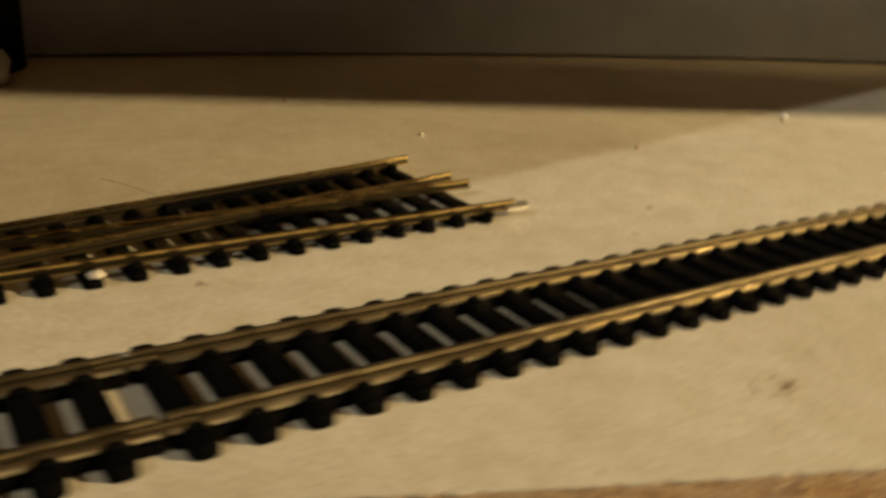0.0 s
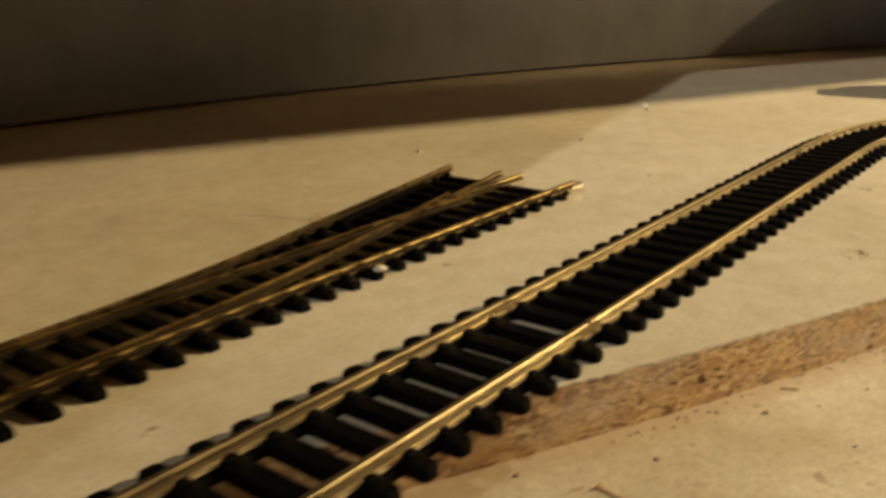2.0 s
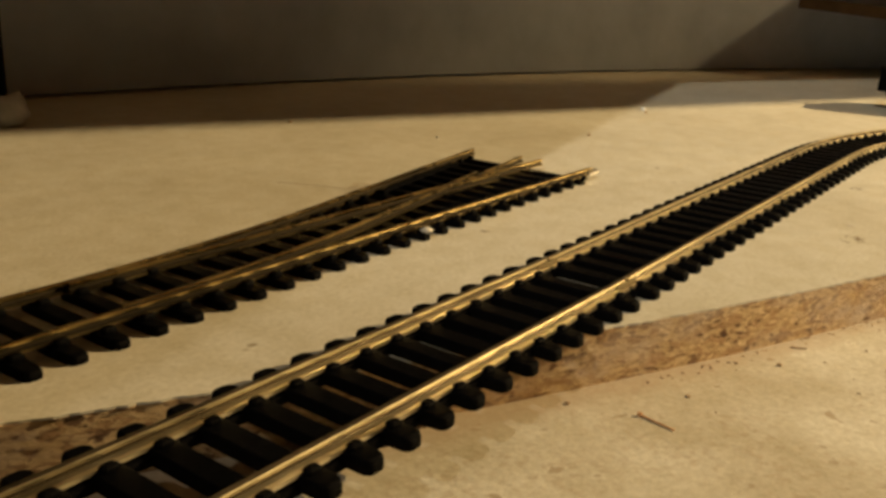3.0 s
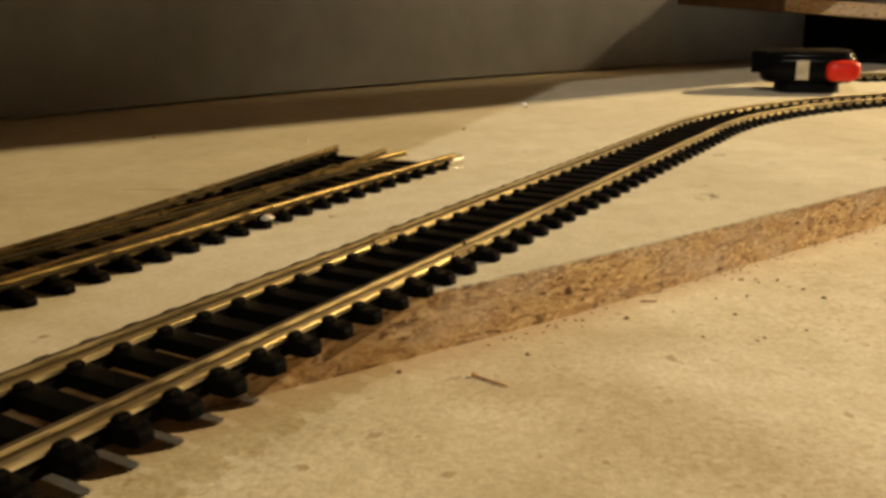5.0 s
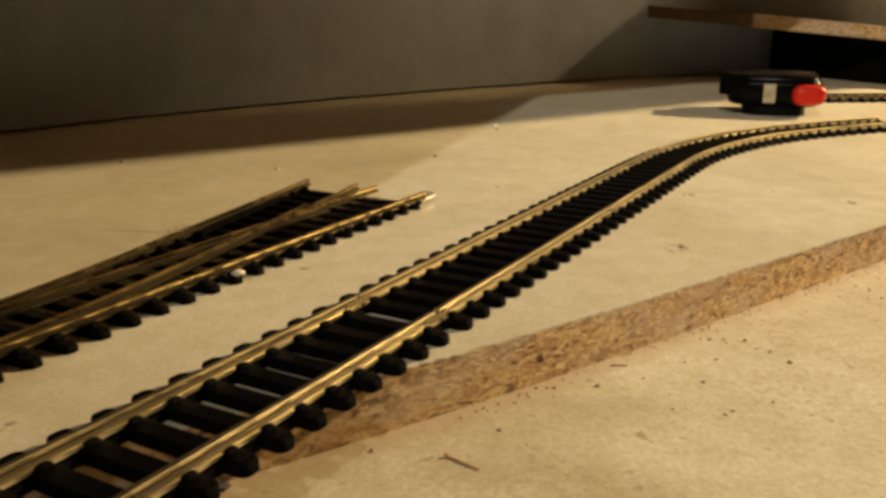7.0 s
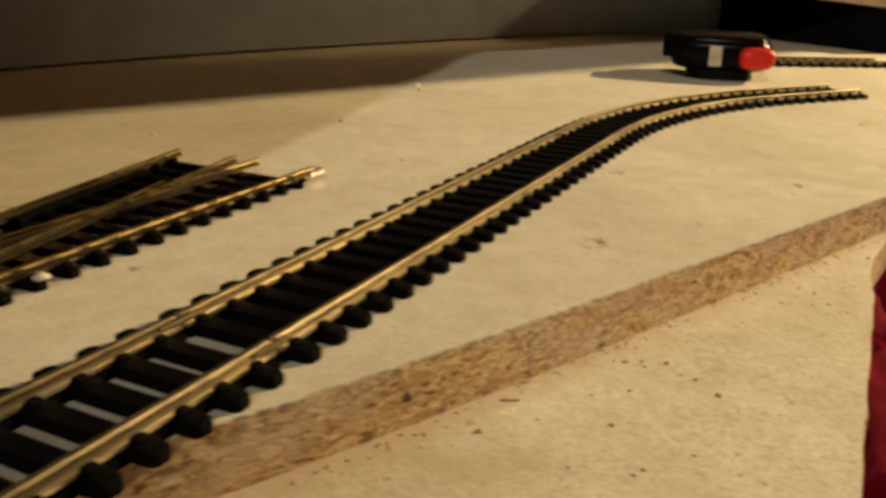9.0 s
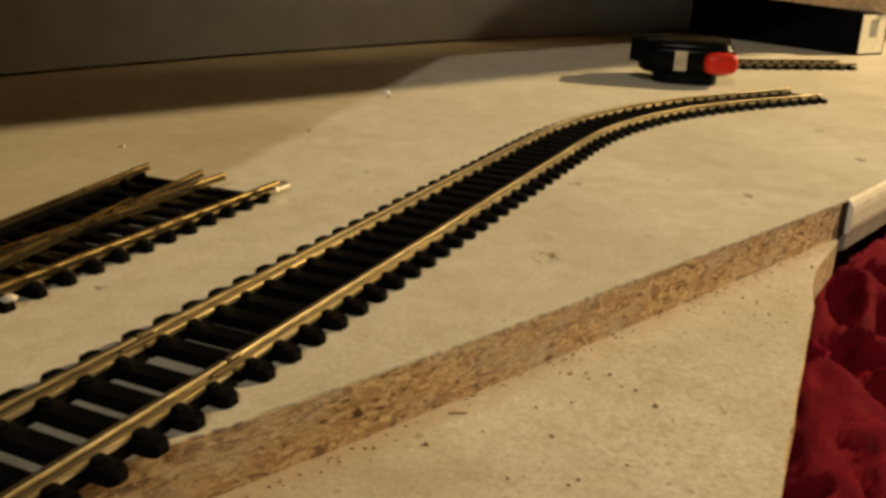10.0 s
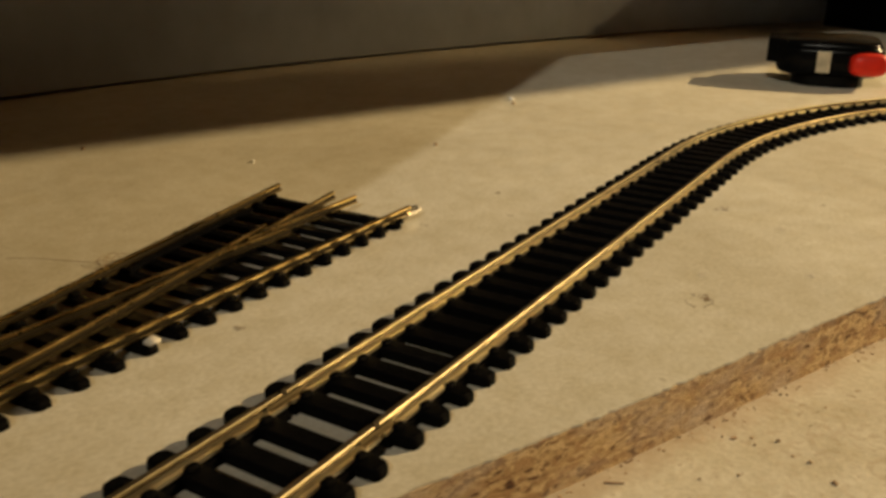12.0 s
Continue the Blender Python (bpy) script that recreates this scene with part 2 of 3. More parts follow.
SECTION = [(-0.165, -0.024), (0.165, -0.024), (0.165, 0.028), (0.11, 0.044), (0.026, 0.049), (0.020, 0.108), (0.058, 0.12), (0.06, 0.162), (0.046, 0.174),
           (-0.046, 0.174), (-0.06, 0.162), (-0.058, 0.12), (-0.020, 0.108), (-0.026, 0.049), (-0.11, 0.044), (-0.165, 0.028)]
HEAD = (6, 7, 8, 9, 10)
SLIM = [(u * (0.52 if w < 0.047 else 1.0), w) for u, w in SECTION]


def sweep(bm, points, section, z, dull=(), bright=()):
    """A section drawn along a level line of points."""
    rings = []
    for i, (x, y) in enumerate(points):
        a, b = points[max(i - 1, 0)], points[min(i + 1, len(points) - 1)]
        d = Vector((b[0] - a[0], b[1] - a[1])).normalized()
        rings.append([bm.verts.new((x - d.y * u, y + d.x * u, z + w)) for u, w in section])
    n = len(section)
    for r, s in zip(rings, rings[1:]):
        for k in range(n):
            bm.faces.new((r[k], r[(k + 1) % n], s[(k + 1) % n], s[k])).material_index = 1 if k in dull else 2 if k in bright else 0
    bm.faces.new(rings[0][::-1])
    bm.faces.new(rings[-1])
    return bm


def rail(points, parent, name="rail", label="", old=False):
    """Bright head and foot; the web's shade is put into its colour, the old turnout's foot is dark too."""
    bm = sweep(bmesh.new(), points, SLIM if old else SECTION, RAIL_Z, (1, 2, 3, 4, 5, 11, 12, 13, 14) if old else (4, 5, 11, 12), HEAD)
    return part(name, mesh_of(name, bm, OLD_NICKEL if old else NICKEL, DARK_SIDE, OLD_HEAD if old else RAIL_HEAD), None, parent, label)


def sleeper_mesh(length, width=0.35, top=0.195):
    """A moulded sleeper along y from 0 to length, with rounded ends and a softened top edge."""
    bm = bmesh.new()
    w, e, r = width / 2, width * 0.45, width * 0.3
    arc = [radians(a) for a in (0, 22, 45, 68, 90)]
    near = [(e - r + r * math.cos(a), r - r * math.sin(a)) for a in arc] + [(r - e - r * math.cos(a), r - r * math.sin(a)) for a in arc[::-1]]
    far = [(x, length - y) for x, y in near[::-1]]
    ring = near + [(-w, 0.5), (-w, length - 0.5)] + far + [(w, length - 0.5), (w, 0.5)]
    n = len(ring)
    rims = []
    for z, thin, ends in ((0.0, 1.0, 0.0), (top - 0.075, 1.0, 0.0), (top - 0.03, 0.97, 0.018), (top - 0.006, 0.90, 0.06), (top, 0.82, 0.095)):
        rims.append([bm.verts.new((x * thin, ends + y * (length - 2 * ends) / length, z)) for x, y in ring])
    for p, q in zip(rims, rims[1:]):
        for k in range(n):
            bm.faces.new((p[k], p[(k + 1) % n], q[(k + 1) % n], q[k]))
    bm.faces.new(rims[0][::-1]), bm.faces.new(rims[-1])
    return mesh_of("sleeper", bm, SLEEPER)


GAUGE, END = 1.75, 0.58
FAR_END = 0.6
PLAIN_SLEEPER = sleeper_mesh(GAUGE + END + FAR_END, 0.385)
BROAD_SLEEPER = sleeper_mesh(GAUGE + END + FAR_END, 0.415)


def chair_mesh():
    """A moulded chair lump that grips the rail foot, rounded on top."""
    bm = bmesh.new()
    rings = []
    for z, gx, gy in ((0.17, 0.13, 0.085), (0.235, 0.125, 0.08), (0.262, 0.095, 0.062), (0.275, 0.055, 0.034)):
        rings.append([bm.verts.new((math.copysign(abs(math.cos(a)) ** 0.7, math.cos(a)) * gx, math.copysign(abs(math.sin(a)) ** 0.7, math.sin(a)) * gy, z)) for a in (2 * math.pi * k / 12 for k in range(12))])
    for p, q in zip(rings, rings[1:]):
        for k in range(12):
            bm.faces.new((p[k], p[(k + 1) % 12], q[(k + 1) % 12], q[k]))
    bm.faces.new(rings[-1])
    return mesh_of("rail_clip", bm, SLEEPER)


RAIL_CLIP = chair_mesh()


def sleeper(pattern, parent, m, rails):
    """One sleeper with a moulded clip on each side of each rail."""
    ob = part("sleeper", pattern, None, parent, m=m)
    for y in rails:
        for side in (-0.19, 0.19):
            part("rail_clip", RAIL_CLIP, None, ob, m=spot(0, y + side))


def offset_line(line, off):
    out = []
    for i, (x, y) in enumerate(line):
        a, b = line[max(i - 1, 0)], line[min(i + 1, len(line) - 1)]
        d = Vector((b[0] - a[0], b[1] - a[1])).normalized()
        out.append((x - d.y * off, y + d.x * off))
    return out


def along(line, step, first=0.0, last=0.0):
    """Places and headings at even steps along a line."""
    marks, run, want = [], 0.0, first
    total = sum(math.dist(a, b) for a, b in zip(line, line[1:]))
    for a, b in zip(line, line[1:]):
        d = math.dist(a, b)
        while want <= run + d and want <= total - last:
            f = (want - run) / d
            marks.append((a[0] + (b[0] - a[0]) * f, a[1] + (b[1] - a[1]) * f, math.degrees(math.atan2(b[1] - a[1], b[0] - a[0]))))
            want += step
        run += d
    return marks


def joiner(parent, x, y, turn, length=0.9, mat=None):
    """A folded metal fishplate round the rail foot."""
    fold = [(-0.14, 0), (0.14, 0), (0.14, 0.07), (0.068, 0.085), (0.058, 0.12), (-0.058, 0.12), (-0.068, 0.085), (-0.14, 0.07)]
    bm = sweep(bmesh.new(), [(-length / 2, 0), (length / 2, 0)], fold, 0.0)
    return part("rail_joiner", bm, mat or NICKEL, parent, "folded metal rail joiner", spot(x, y, RAIL_Z - 0.03, turn))


def web(points, parent):
    """The moulded strip under a rail that holds the sleepers together."""
    bm = sweep(bmesh.new(), points, [(-0.23, 0.003), (0.23, 0.003), (0.2, 0.125), (-0.2, 0.125)], 0.0)
    return part("sleeper_web", bm, SLEEPER, parent, "black moulded strip between the sleepers")


def track(label, centre, step, first, last, pattern=BROAD_SLEEPER):
    """A length of plain track: two rails on clipped sleepers."""
    ob = thing("track", label, "model track", group="lengths of model track")
    for off in (-GAUGE / 2, GAUGE / 2):
        rail(offset_line(centre, off), ob)
        web(offset_line(centre, off), ob)
    for x, y, turn in along(centre, step, first, last):
        m = spot(x, y, 0, turn) @ spot(0, -GAUGE / 2 - END)
        sleeper(pattern, ob, m, (END, END + GAUGE))
    return ob


# ---------------------------------------------------------------- large structure
EDGE_A, EDGE_M, EDGE_B = (-34.0, 16.2), (-1.0, -1.0), (17.0, -8.28)   # the sawn front edge of the upper board
# Board extended unseen to x 150 so its lit top bounces light onto the wall.
FRONT = (150.0, -49.5)                            # far end of its white front edge


def ragged(a, b, n, amp, seed):
    rnd = random.Random(seed)
    nx, ny = (b[1] - a[1]), -(b[0] - a[0])
    size = math.hypot(nx, ny)
    out = []
    for i in range(n + 1):
        f = (i + (0 if i in (0, n) else rnd.uniform(-0.42, 0.42))) / n
        j = 0 if i in (0, n) else rnd.uniform(-amp, amp)
        out.append((a[0] + (b[0] - a[0]) * f + nx / size * j, a[1] + (b[1] - a[1]) * f + ny / size * j))
    return out


def sawn_edge():
    """The sawn front edge, its shallow corner eased."""
    a, m, b = Vector(EDGE_A), Vector(EDGE_M), Vector(EDGE_B)
    p, q = m + (a - m).normalized() * 6, m + (b - m).normalized() * 6
    ease = [p * (1 - f) ** 2 + m * 2 * f * (1 - f) + q * f * f for f in (i / 8 for i in range(9))]
    return [tuple(a), *(tuple(v) for v in ease), tuple(b)]


def upper_board():
    ob = thing("baseboard", "white laminated chipboard baseboard with a raw sawn edge", "board")
    back = [(150, 45), (-34, 45)]
    core = [*sawn_edge(), FRONT, *back]
    part("core", prism(bmesh.new(), core, -1.078, -0.04), CHIPBOARD, ob, "raw brown chipboard core")
    line = sawn_edge()
    sheet = [line[0]]
    for k, (a, b) in enumerate(zip(line, line[1:])):
        sheet += ragged(a, b, max(3, round(math.dist(a, b) * 7)), 0.03, k + 3)[1:]
    sheet += [FRONT, *back]
    part("laminate", prism(bmesh.new(), sheet, -0.038, 0.0), LAMINATE, ob, "scuffed off-white laminate")
    d = Vector((FRONT[0] - EDGE_B[0], FRONT[1] - EDGE_B[1])).normalized()
    n = Vector((d.y, -d.x))
    a, b = Vector(EDGE_B) + d * 0.3, Vector(FRONT)
    nose = [(-0.002, -1.0), (-0.15, -1.0), (-0.2, -0.8), (-0.2, -0.4), (-0.17, -0.2), (-0.11, -0.07), (-0.002, 0.006)]
    part("edging", sweep(bmesh.new(), [tuple(a + d * f) for f in (0.0, 20.0, 60.0)] + [tuple(b)], nose, 0.0), WHITE_EDGE, ob, "white rounded edging strip")
    under = [a - d * 0.2 + n * 0.002, b + n * 0.002, b + n * 0.12, a + n * 0.12]
    part("under_strip", prism(bmesh.new(), [tuple(v) for v in under], -1.5, -1.004), SHADED_STRIP, ob, "strip under the edging, its shade put into the grey")
    a = Vector(EDGE_B)
    end_ring = [a - d * 0.12 + n * 0.002, a + d * 0.295 + n * 0.002, a + d * 0.295 + n * 0.05, a + d * 0.05 + n * 0.06]
    part("dark_end", prism(bmesh.new(), [tuple(v) for v in end_ring], -1.05, -0.04), DARK_END, ob, "dark end of the sawn edge")
    return ob


def lower_board():
    ob = thing("lower_board", "worn off-white board with a rough front edge, below the baseboard", "board")
    front = ragged((-40, -8.1), (11.5, -7.95), 90, 0.05, 5)
    tip = [(12.6, -7.86), (13.9, -7.9), (15.4, -8.12), (16.6, -8.3), (17.0, -8.2)]
    rim = [*front, *tip, (EDGE_B[0], EDGE_B[1] + 0.6), (EDGE_M[0] + 0.4, EDGE_M[1] + 0.5), (EDGE_A[0], EDGE_A[1] + 0.6), (-40, 16)]
    part("core", prism(bmesh.new(), rim, -2.1, -1.15), CHIPBOARD, ob, "raw chipboard core")
    top = [*[(x, y + 0.03) for x, y in front], *tip, *rim[-4:]]
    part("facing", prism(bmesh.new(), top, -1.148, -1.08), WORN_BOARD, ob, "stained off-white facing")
    return ob


upper_board()
lower_board()


def wall_line():
    """Straight along the back, then a long bend towards the front."""
    pts = [(-60, 30.3), (-5, 30.3)]
    for i in range(1, 25):
        x = -5 + 67 * i / 24
        pts.append((x, 30.3 - (x + 5) ** 2 / 260))
    x, y = pts[-1]
    pts.append((x + 86, y - 86 * 0.52))
    return pts


def back_wall():
    line = wall_line()
    outer = offset_line(line, 1.2)
    bm = prism(bmesh.new(), [*line, *outer[::-1]], 0.16, 60)
    ob = new("wall_north", mesh_of("wall_north", bm, WALL_PAINT))
    tagged(ob, "grey painted backdrop wall that bends round the corner", "wall", kind="structure")


back_wall()


def room():
    def slab(name, label, category, a, b, mat):
        ob = new(name, mesh_of(name, box(bmesh.new(), *a, *b), mat))
        tagged(ob, label, category, kind="structure")
    slab("floor", "brown carpet under the boards", "floor", (-160, -200, -9), (260, 130, -8), CARPET)
    slab("ceiling", "plain painted ceiling of the room", "ceiling", (-160, -200, 150), (260, 130, 152), ROOM_PAINT)
    slab("wall_south", "plain painted wall of the room", "wall", (-162, -202, -9), (262, -200, 150), ROOM_PAINT)
    slab("wall_west", "plain painted wall of the room", "wall", (-162, -200, -9), (-160, 130, 150), ROOM_PAINT)
    slab("wall_east", "plain painted wall of the room", "wall", (260, -200, -9), (262, 130, 150), ROOM_PAINT)
    slab("wall_far", "plain painted wall of the room", "wall", (-162, 130, -9), (262, 132, 150), ROOM_PAINT)


room()


def shade_above():
    """An unseen panel added over the boards; its front edge shades the floor along the wall."""
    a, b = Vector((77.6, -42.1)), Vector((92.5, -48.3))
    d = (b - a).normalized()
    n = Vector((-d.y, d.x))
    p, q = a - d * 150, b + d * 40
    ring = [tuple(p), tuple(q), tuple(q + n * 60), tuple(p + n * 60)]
    ob = new("overhead_blocker", mesh_of("overhead_blocker", prism(bmesh.new(), ring, 40, 41.6), CHIPBOARD))
    tagged(ob, "unseen chipboard panel added to shade the back of the baseboard", "shelf", kind="structure")


shade_above()


def shade_rear():
    """An unseen panel added to cut a straight edge into the cool rear light."""
    ob = new("rear_blocker", mesh_of("rear_blocker", box(bmesh.new(), -72, -10.6, -8, -69, 130, 150), ROOM_PAINT))
    tagged(ob, "unseen painted panel added to cut the cool light", "wall", kind="structure")


shade_rear()
for x in (-20, 25, 55):
    bat = new("batten", mesh_of("batten", rounded(box(bmesh.new(), x - 2, -6 if x < 0 else -5, -8, x + 2, 30, -2.1 if x < 0 else -1.05), 0.15), TIMBER))
    tagged(bat, "plain pine batten under the boards", "batten", group="battens under the boards")

# ---------------------------------------------------------------- the near track
STEP = 0.735
left_line = [(-34.0, GAUGE / 2), (-0.06, GAUGE / 2)]
track_left = track("straight length of model railway track overhanging the board edge", left_line, STEP, 33.44 % STEP, 0.3, PLAIN_SLEEPER)


def bend():
    """Straight, a right-hand bend, straight again."""
    y0, s = GAUGE / 2, 0.006
    pts = [(0.06, y0), (6, y0 + 6 * s), (12, y0 + 12 * s), (19.3, y0 + 19.3 * s)]
    cx, cy, r = 19.3, y0 + 19.3 * s - 25.0, 25.0
    for i in range(1, 25):
        a = radians(33.5 * i / 24)
        pts.append((cx + r * math.sin(a), cy + r * math.cos(a)))
    x, y = pts[-1]
    t = radians(-33.5)
    pts.append((x + 4.9 * math.cos(t), y + 4.9 * math.sin(t)))
    return pts


bend_line = bend()
cut = 18
track("flexible model track, straight then bending away", bend_line[:cut], STEP, 0.3, 0.25)
track("last length of bent model track, ending on the bare board", bend_line[cut - 1:], STEP, 0.45, 0.1)
for y in (0.0, GAUGE):
    joiner(track_left, 0.0, y, 0, 0.8, DULL_JOINER)


# ---------------------------------------------------------------- the turnout
TOE, FROG, HEEL, TAIL = -7.9, 5.2, 9.2, -12.5
SPREAD = 1.73                                    # rail centres of the turnout


def y_d(x):
    """The straight stock rail in front."""
    return 5.42 + 0.012 * x


def y_s(x):
    """The front ends of the sleepers."""
    return 4.97 + 0.037 * x


def swing(x):
    """How far the diverging road has swung from the straight one."""
    if x < TOE:
        return 0.0
    if x < -0.3:
        return 0.01217 * (x - TOE) ** 2
    return 0.185 * (x + 4.1)


def road(x0, x1, fn, n=24):
    return [(x0 + (x1 - x0) * i / n, fn(x0 + (x1 - x0) * i / n)) for i in range(n + 1)]


def turnout():
    ob = thing("turnout", "model railway turnout lying loose on the board", "model turnout")
    y_a = lambda x: y_d(x) + SPREAD + 0.06 + swing(x)
    rail(road(TAIL, HEEL, y_d), ob, "stock_rail", old=True)
    rail(road(TAIL, HEEL - 0.3, y_a), ob, "stock_rail", old=True)
    # closure rails from the blades to the knuckle, each bent on as a wing rail
    rail(road(TOE + 0.6, 3.9, lambda x: y_d(x) + 0.13 + swing(x)) + [(4.3, y_d(4.3) + 1.56), (6.2, y_d(6.2) + 1.5)], ob, "closure_rail", old=True)
    rail(road(TOE + 0.6, 3.9, lambda x: y_d(x) + SPREAD - 0.06) + [(4.3, y_d(4.3) + SPREAD), (6.0, y_d(6.0) + SPREAD + 0.36)], ob, "closure_rail", old=True)
    # the vee
    rail(road(5.0, HEEL - 0.05, lambda x: y_d(x) + SPREAD, 8), ob, "vee_rail", old=True)
    rail(road(5.3, HEEL - 0.1, lambda x: y_d(x) + swing(x), 8), ob, "vee_rail", old=True)
    for fn, side in ((y_d, 1), (y_a, -1)):
        pts = [(2.3, fn(2.3) + side * 0.38), (2.9, fn(2.9) + side * 0.26)] + road(3.2, 6.4, lambda x: fn(x) + side * 0.25, 6) + [(7.0, fn(7.0) + side * 0.38)]
        part("check_rail", sweep(bmesh.new(), pts, [(-0.05, 0), (0.05, 0), (0.045, 0.12), (-0.045, 0.12)], 0.175), SLEEPER, ob, "short black plastic check rail")
    # sleepers grow longer towards the heel
    cache, x = {}, TAIL + 0.3
    while x < HEEL - 0.1:
        end = round(y_d(x) - y_s(x), 1)
        span = round(y_a(x) + 0.3 - y_s(x), 1)
        key = (end, span)
        if key not in cache:
            cache[key] = sleeper_mesh(span, 0.345, 0.155)
        sleeper(cache[key], ob, spot(x, y_s(x), 0, 1.2), (end, span - 0.3))
        x += 0.735
    # plastic crossing bed between the wing rails
    bm = bmesh.new()
    prism(bm, [(3.4, y_d(3.4) + 1.3), (6.6, y_d(6.6) + 1.55), (6.6, y_d(6.6) + 2.1), (3.4, y_d(3.4) + 1.9)], 0.16, 0.22)
    part("crossing_bed", bm, SLEEPER, ob, "black plastic crossing bed")
    joiner(ob, HEEL + 0.05, y_d(HEEL + 0.05), 0.7, 0.6, JOINER)
    return ob


turnout()


def lump(name, x, y, z, r, mat, label, category, flat=0.6, seed=1, bumpy=0.3):
    """A small uneven lump resting on its support."""
    rnd = random.Random(seed)
    bm = bmesh.new()
    bmesh.ops.create_icosphere(bm, subdivisions=2, radius=r)
    off = Vector((rnd.uniform(0, 50), rnd.uniform(0, 50), 0))
    for v in bm.verts:
        v.co *= 1 + bumpy * noise.noise(v.co * (1.6 / r) + off)
        v.co.z = max(v.co.z * flat, -r * flat * 0.55)
    low = min(v.co.z for v in bm.verts)
    for v in bm.verts:
        v.co.z -= low
    ob = new(name, mesh_of(name, bm, mat, smooth=True))
    ob.matrix_basis = spot(x, y, z)
    return tagged(ob, label, category)


lump("paint_drip", 0.33, 5.06, 0.19, 0.15, FILLER, "white blob of dried filler on the turnout sleepers", "blob", 0.45, 4, 0.5)

# ---------------------------------------------------------------- the tape measure


def tape_measure():
    turn = -80.0
    ob = thing("tape_measure", "black plastic tape measure with a red lock button", "tape measure", spot(37.9, 0.12, 0, turn) @ Matrix.Diagonal((1, 1, 1.1, 1)))
    def outline(w, d0, d1, r, n=7):
        pts = []
        for cx, cy, a0 in ((w - r, d0 + r, -90), (w - r, d1 - r, 0), (-w + r, d1 - r, 90), (-w + r, d0 + r, 180)):
            for i in range(n):
                a = radians(a0 + 90 * i / (n - 1))
                pts.append((cx + r * math.cos(a), cy + r * math.sin(a)))
        return pts
    part("base", rounded(prism(bmesh.new(), outline(1.7, 0.4, 4.6, 0.9), 0.0, 0.6), 0.1), BLACK_PLASTIC, ob, smooth=True)
    bm = bmesh.new()
    rings = []
    for z, grow, r in ((0.5, -0.32, 0.9), (0.62, -0.1, 1.1), (0.8, 0.0, 1.2), (1.55, 0.0, 1.2), (1.72, -0.05, 1.15), (1.74, -0.14, 1.1), (1.84, -0.15, 1.1), (1.95, -0.22, 1.05), (2.02, -0.4, 0.95), (2.06, -0.8, 0.7)):
        rings.append([bm.verts.new((x, y, z)) for x, y in outline(2.5 + grow, -grow, 5.2 + grow, r)])
    for p, q in zip(rings, rings[1:]):
        for k in range(len(p)):
            bm.faces.new((p[k], p[(k + 1) % len(p)], q[(k + 1) % len(p)], q[k]))
    bm.faces.new(rings[0][::-1]), bm.faces.new(rings[-1])
    body = part("body", bm, BLACK_PLASTIC, ob, smooth=True)
    bm = bmesh.new()
    prism(bm, [(-2.95, 0.9), (-2.1, 0.35), (-2.1, 3.4), (-2.95, 3.2)], 0.95, 2.05)
    part("mouth", rounded(bm, 0.07), BLACK_PLASTIC, ob, "square black tape mouth")
    bm = bmesh.new()
    rings = []
    for y, w, h in ((0.6, 0.86, 0.5), (-0.05, 0.86, 0.5), (-0.22, 0.82, 0.46), (-0.34, 0.7, 0.36), (-0.39, 0.45, 0.2)):
        ring = []
        for k in range(28):
            a = 2 * math.pi * k / 28
            c, d = math.cos(a), math.sin(a)
            ring.append(bm.verts.new((math.copysign(abs(c) ** 0.55, c) * w, y, 1.12 + math.copysign(abs(d) ** 0.6, d) * h)))
        rings.append(ring)
    for p, q in zip(rings, rings[1:]):
        for k in range(28):
            bm.faces.new((p[k], p[(k + 1) % 28], q[(k + 1) % 28], q[k]))
    bm.faces.new(rings[0]), bm.faces.new(rings[-1][::-1])
    part("button", bm, RED_PLASTIC, body, "bright red lock button", spot(1.75, 0.1, 0, 12), smooth=True)
    part("sticker", rounded(box(bmesh.new(), -0.33, -0.03, 0.68, 0.3, 0.05, 1.6), 0.02), STICKER, body, "aged off-white sticker", spot(-0.25, 0))
    return ob


tape_measure()

# ---------------------------------------------------------------- behind it
track("loose offcut of model track lying behind the tape measure", [(48.6, -0.8), (53.6, -7.4)], STEP, 0.3, 0.2)


def black_box():
    ob = thing("box", "flat black card box with a white end label", "box", spot(62.4, -7.8, 0, 54.5))
    bm = box(bmesh.new(), 0, -3.0, 0, 17.0, 0, 3.0)
    for v in bm.verts:
        if v.co.x > 9 and v.co.z > 1:
            v.co.z = 4.0
    part("carton", rounded(bm, 0.05), BLACK_CARD, ob)
    label = part("label", box(bmesh.new(), -0.02, -2.85, 0.15, 0.012, -0.12, 2.9), PAPER, ob, "white paper end label")
    part("print", box(bmesh.new(), -0.03, -1.95, 1.3, -0.018, -1.05, 2.55), GREY_INK, label, "grey printed block")
    return ob


black_box()


def sloped_board(name, label, ring, thick, core, core_label, skin, skin_label):
    """A board on a slope, from its corners at the underside."""
    ob = thing(name, label, "board")
    def plate(lo, hi, mat, piece, text):
        bm = bmesh.new()
        low = [bm.verts.new(Vector(v) + Vector((0, 0, lo))) for v in ring]
        top = [bm.verts.new(Vector(v) + Vector((0, 0, hi))) for v in ring]
        n = len(ring)
        bm.faces.new(low[::-1]), bm.faces.new(top)
        for i in range(n):
            bm.faces.new((low[i], low[(i + 1) % n], top[(i + 1) % n], top[i]))
        part(piece, bm, mat, ob, text)
    plate(0.0, thick, core, "core", core_label)
    plate(thick + 0.002, thick + 0.02, skin, "facing", skin_label)


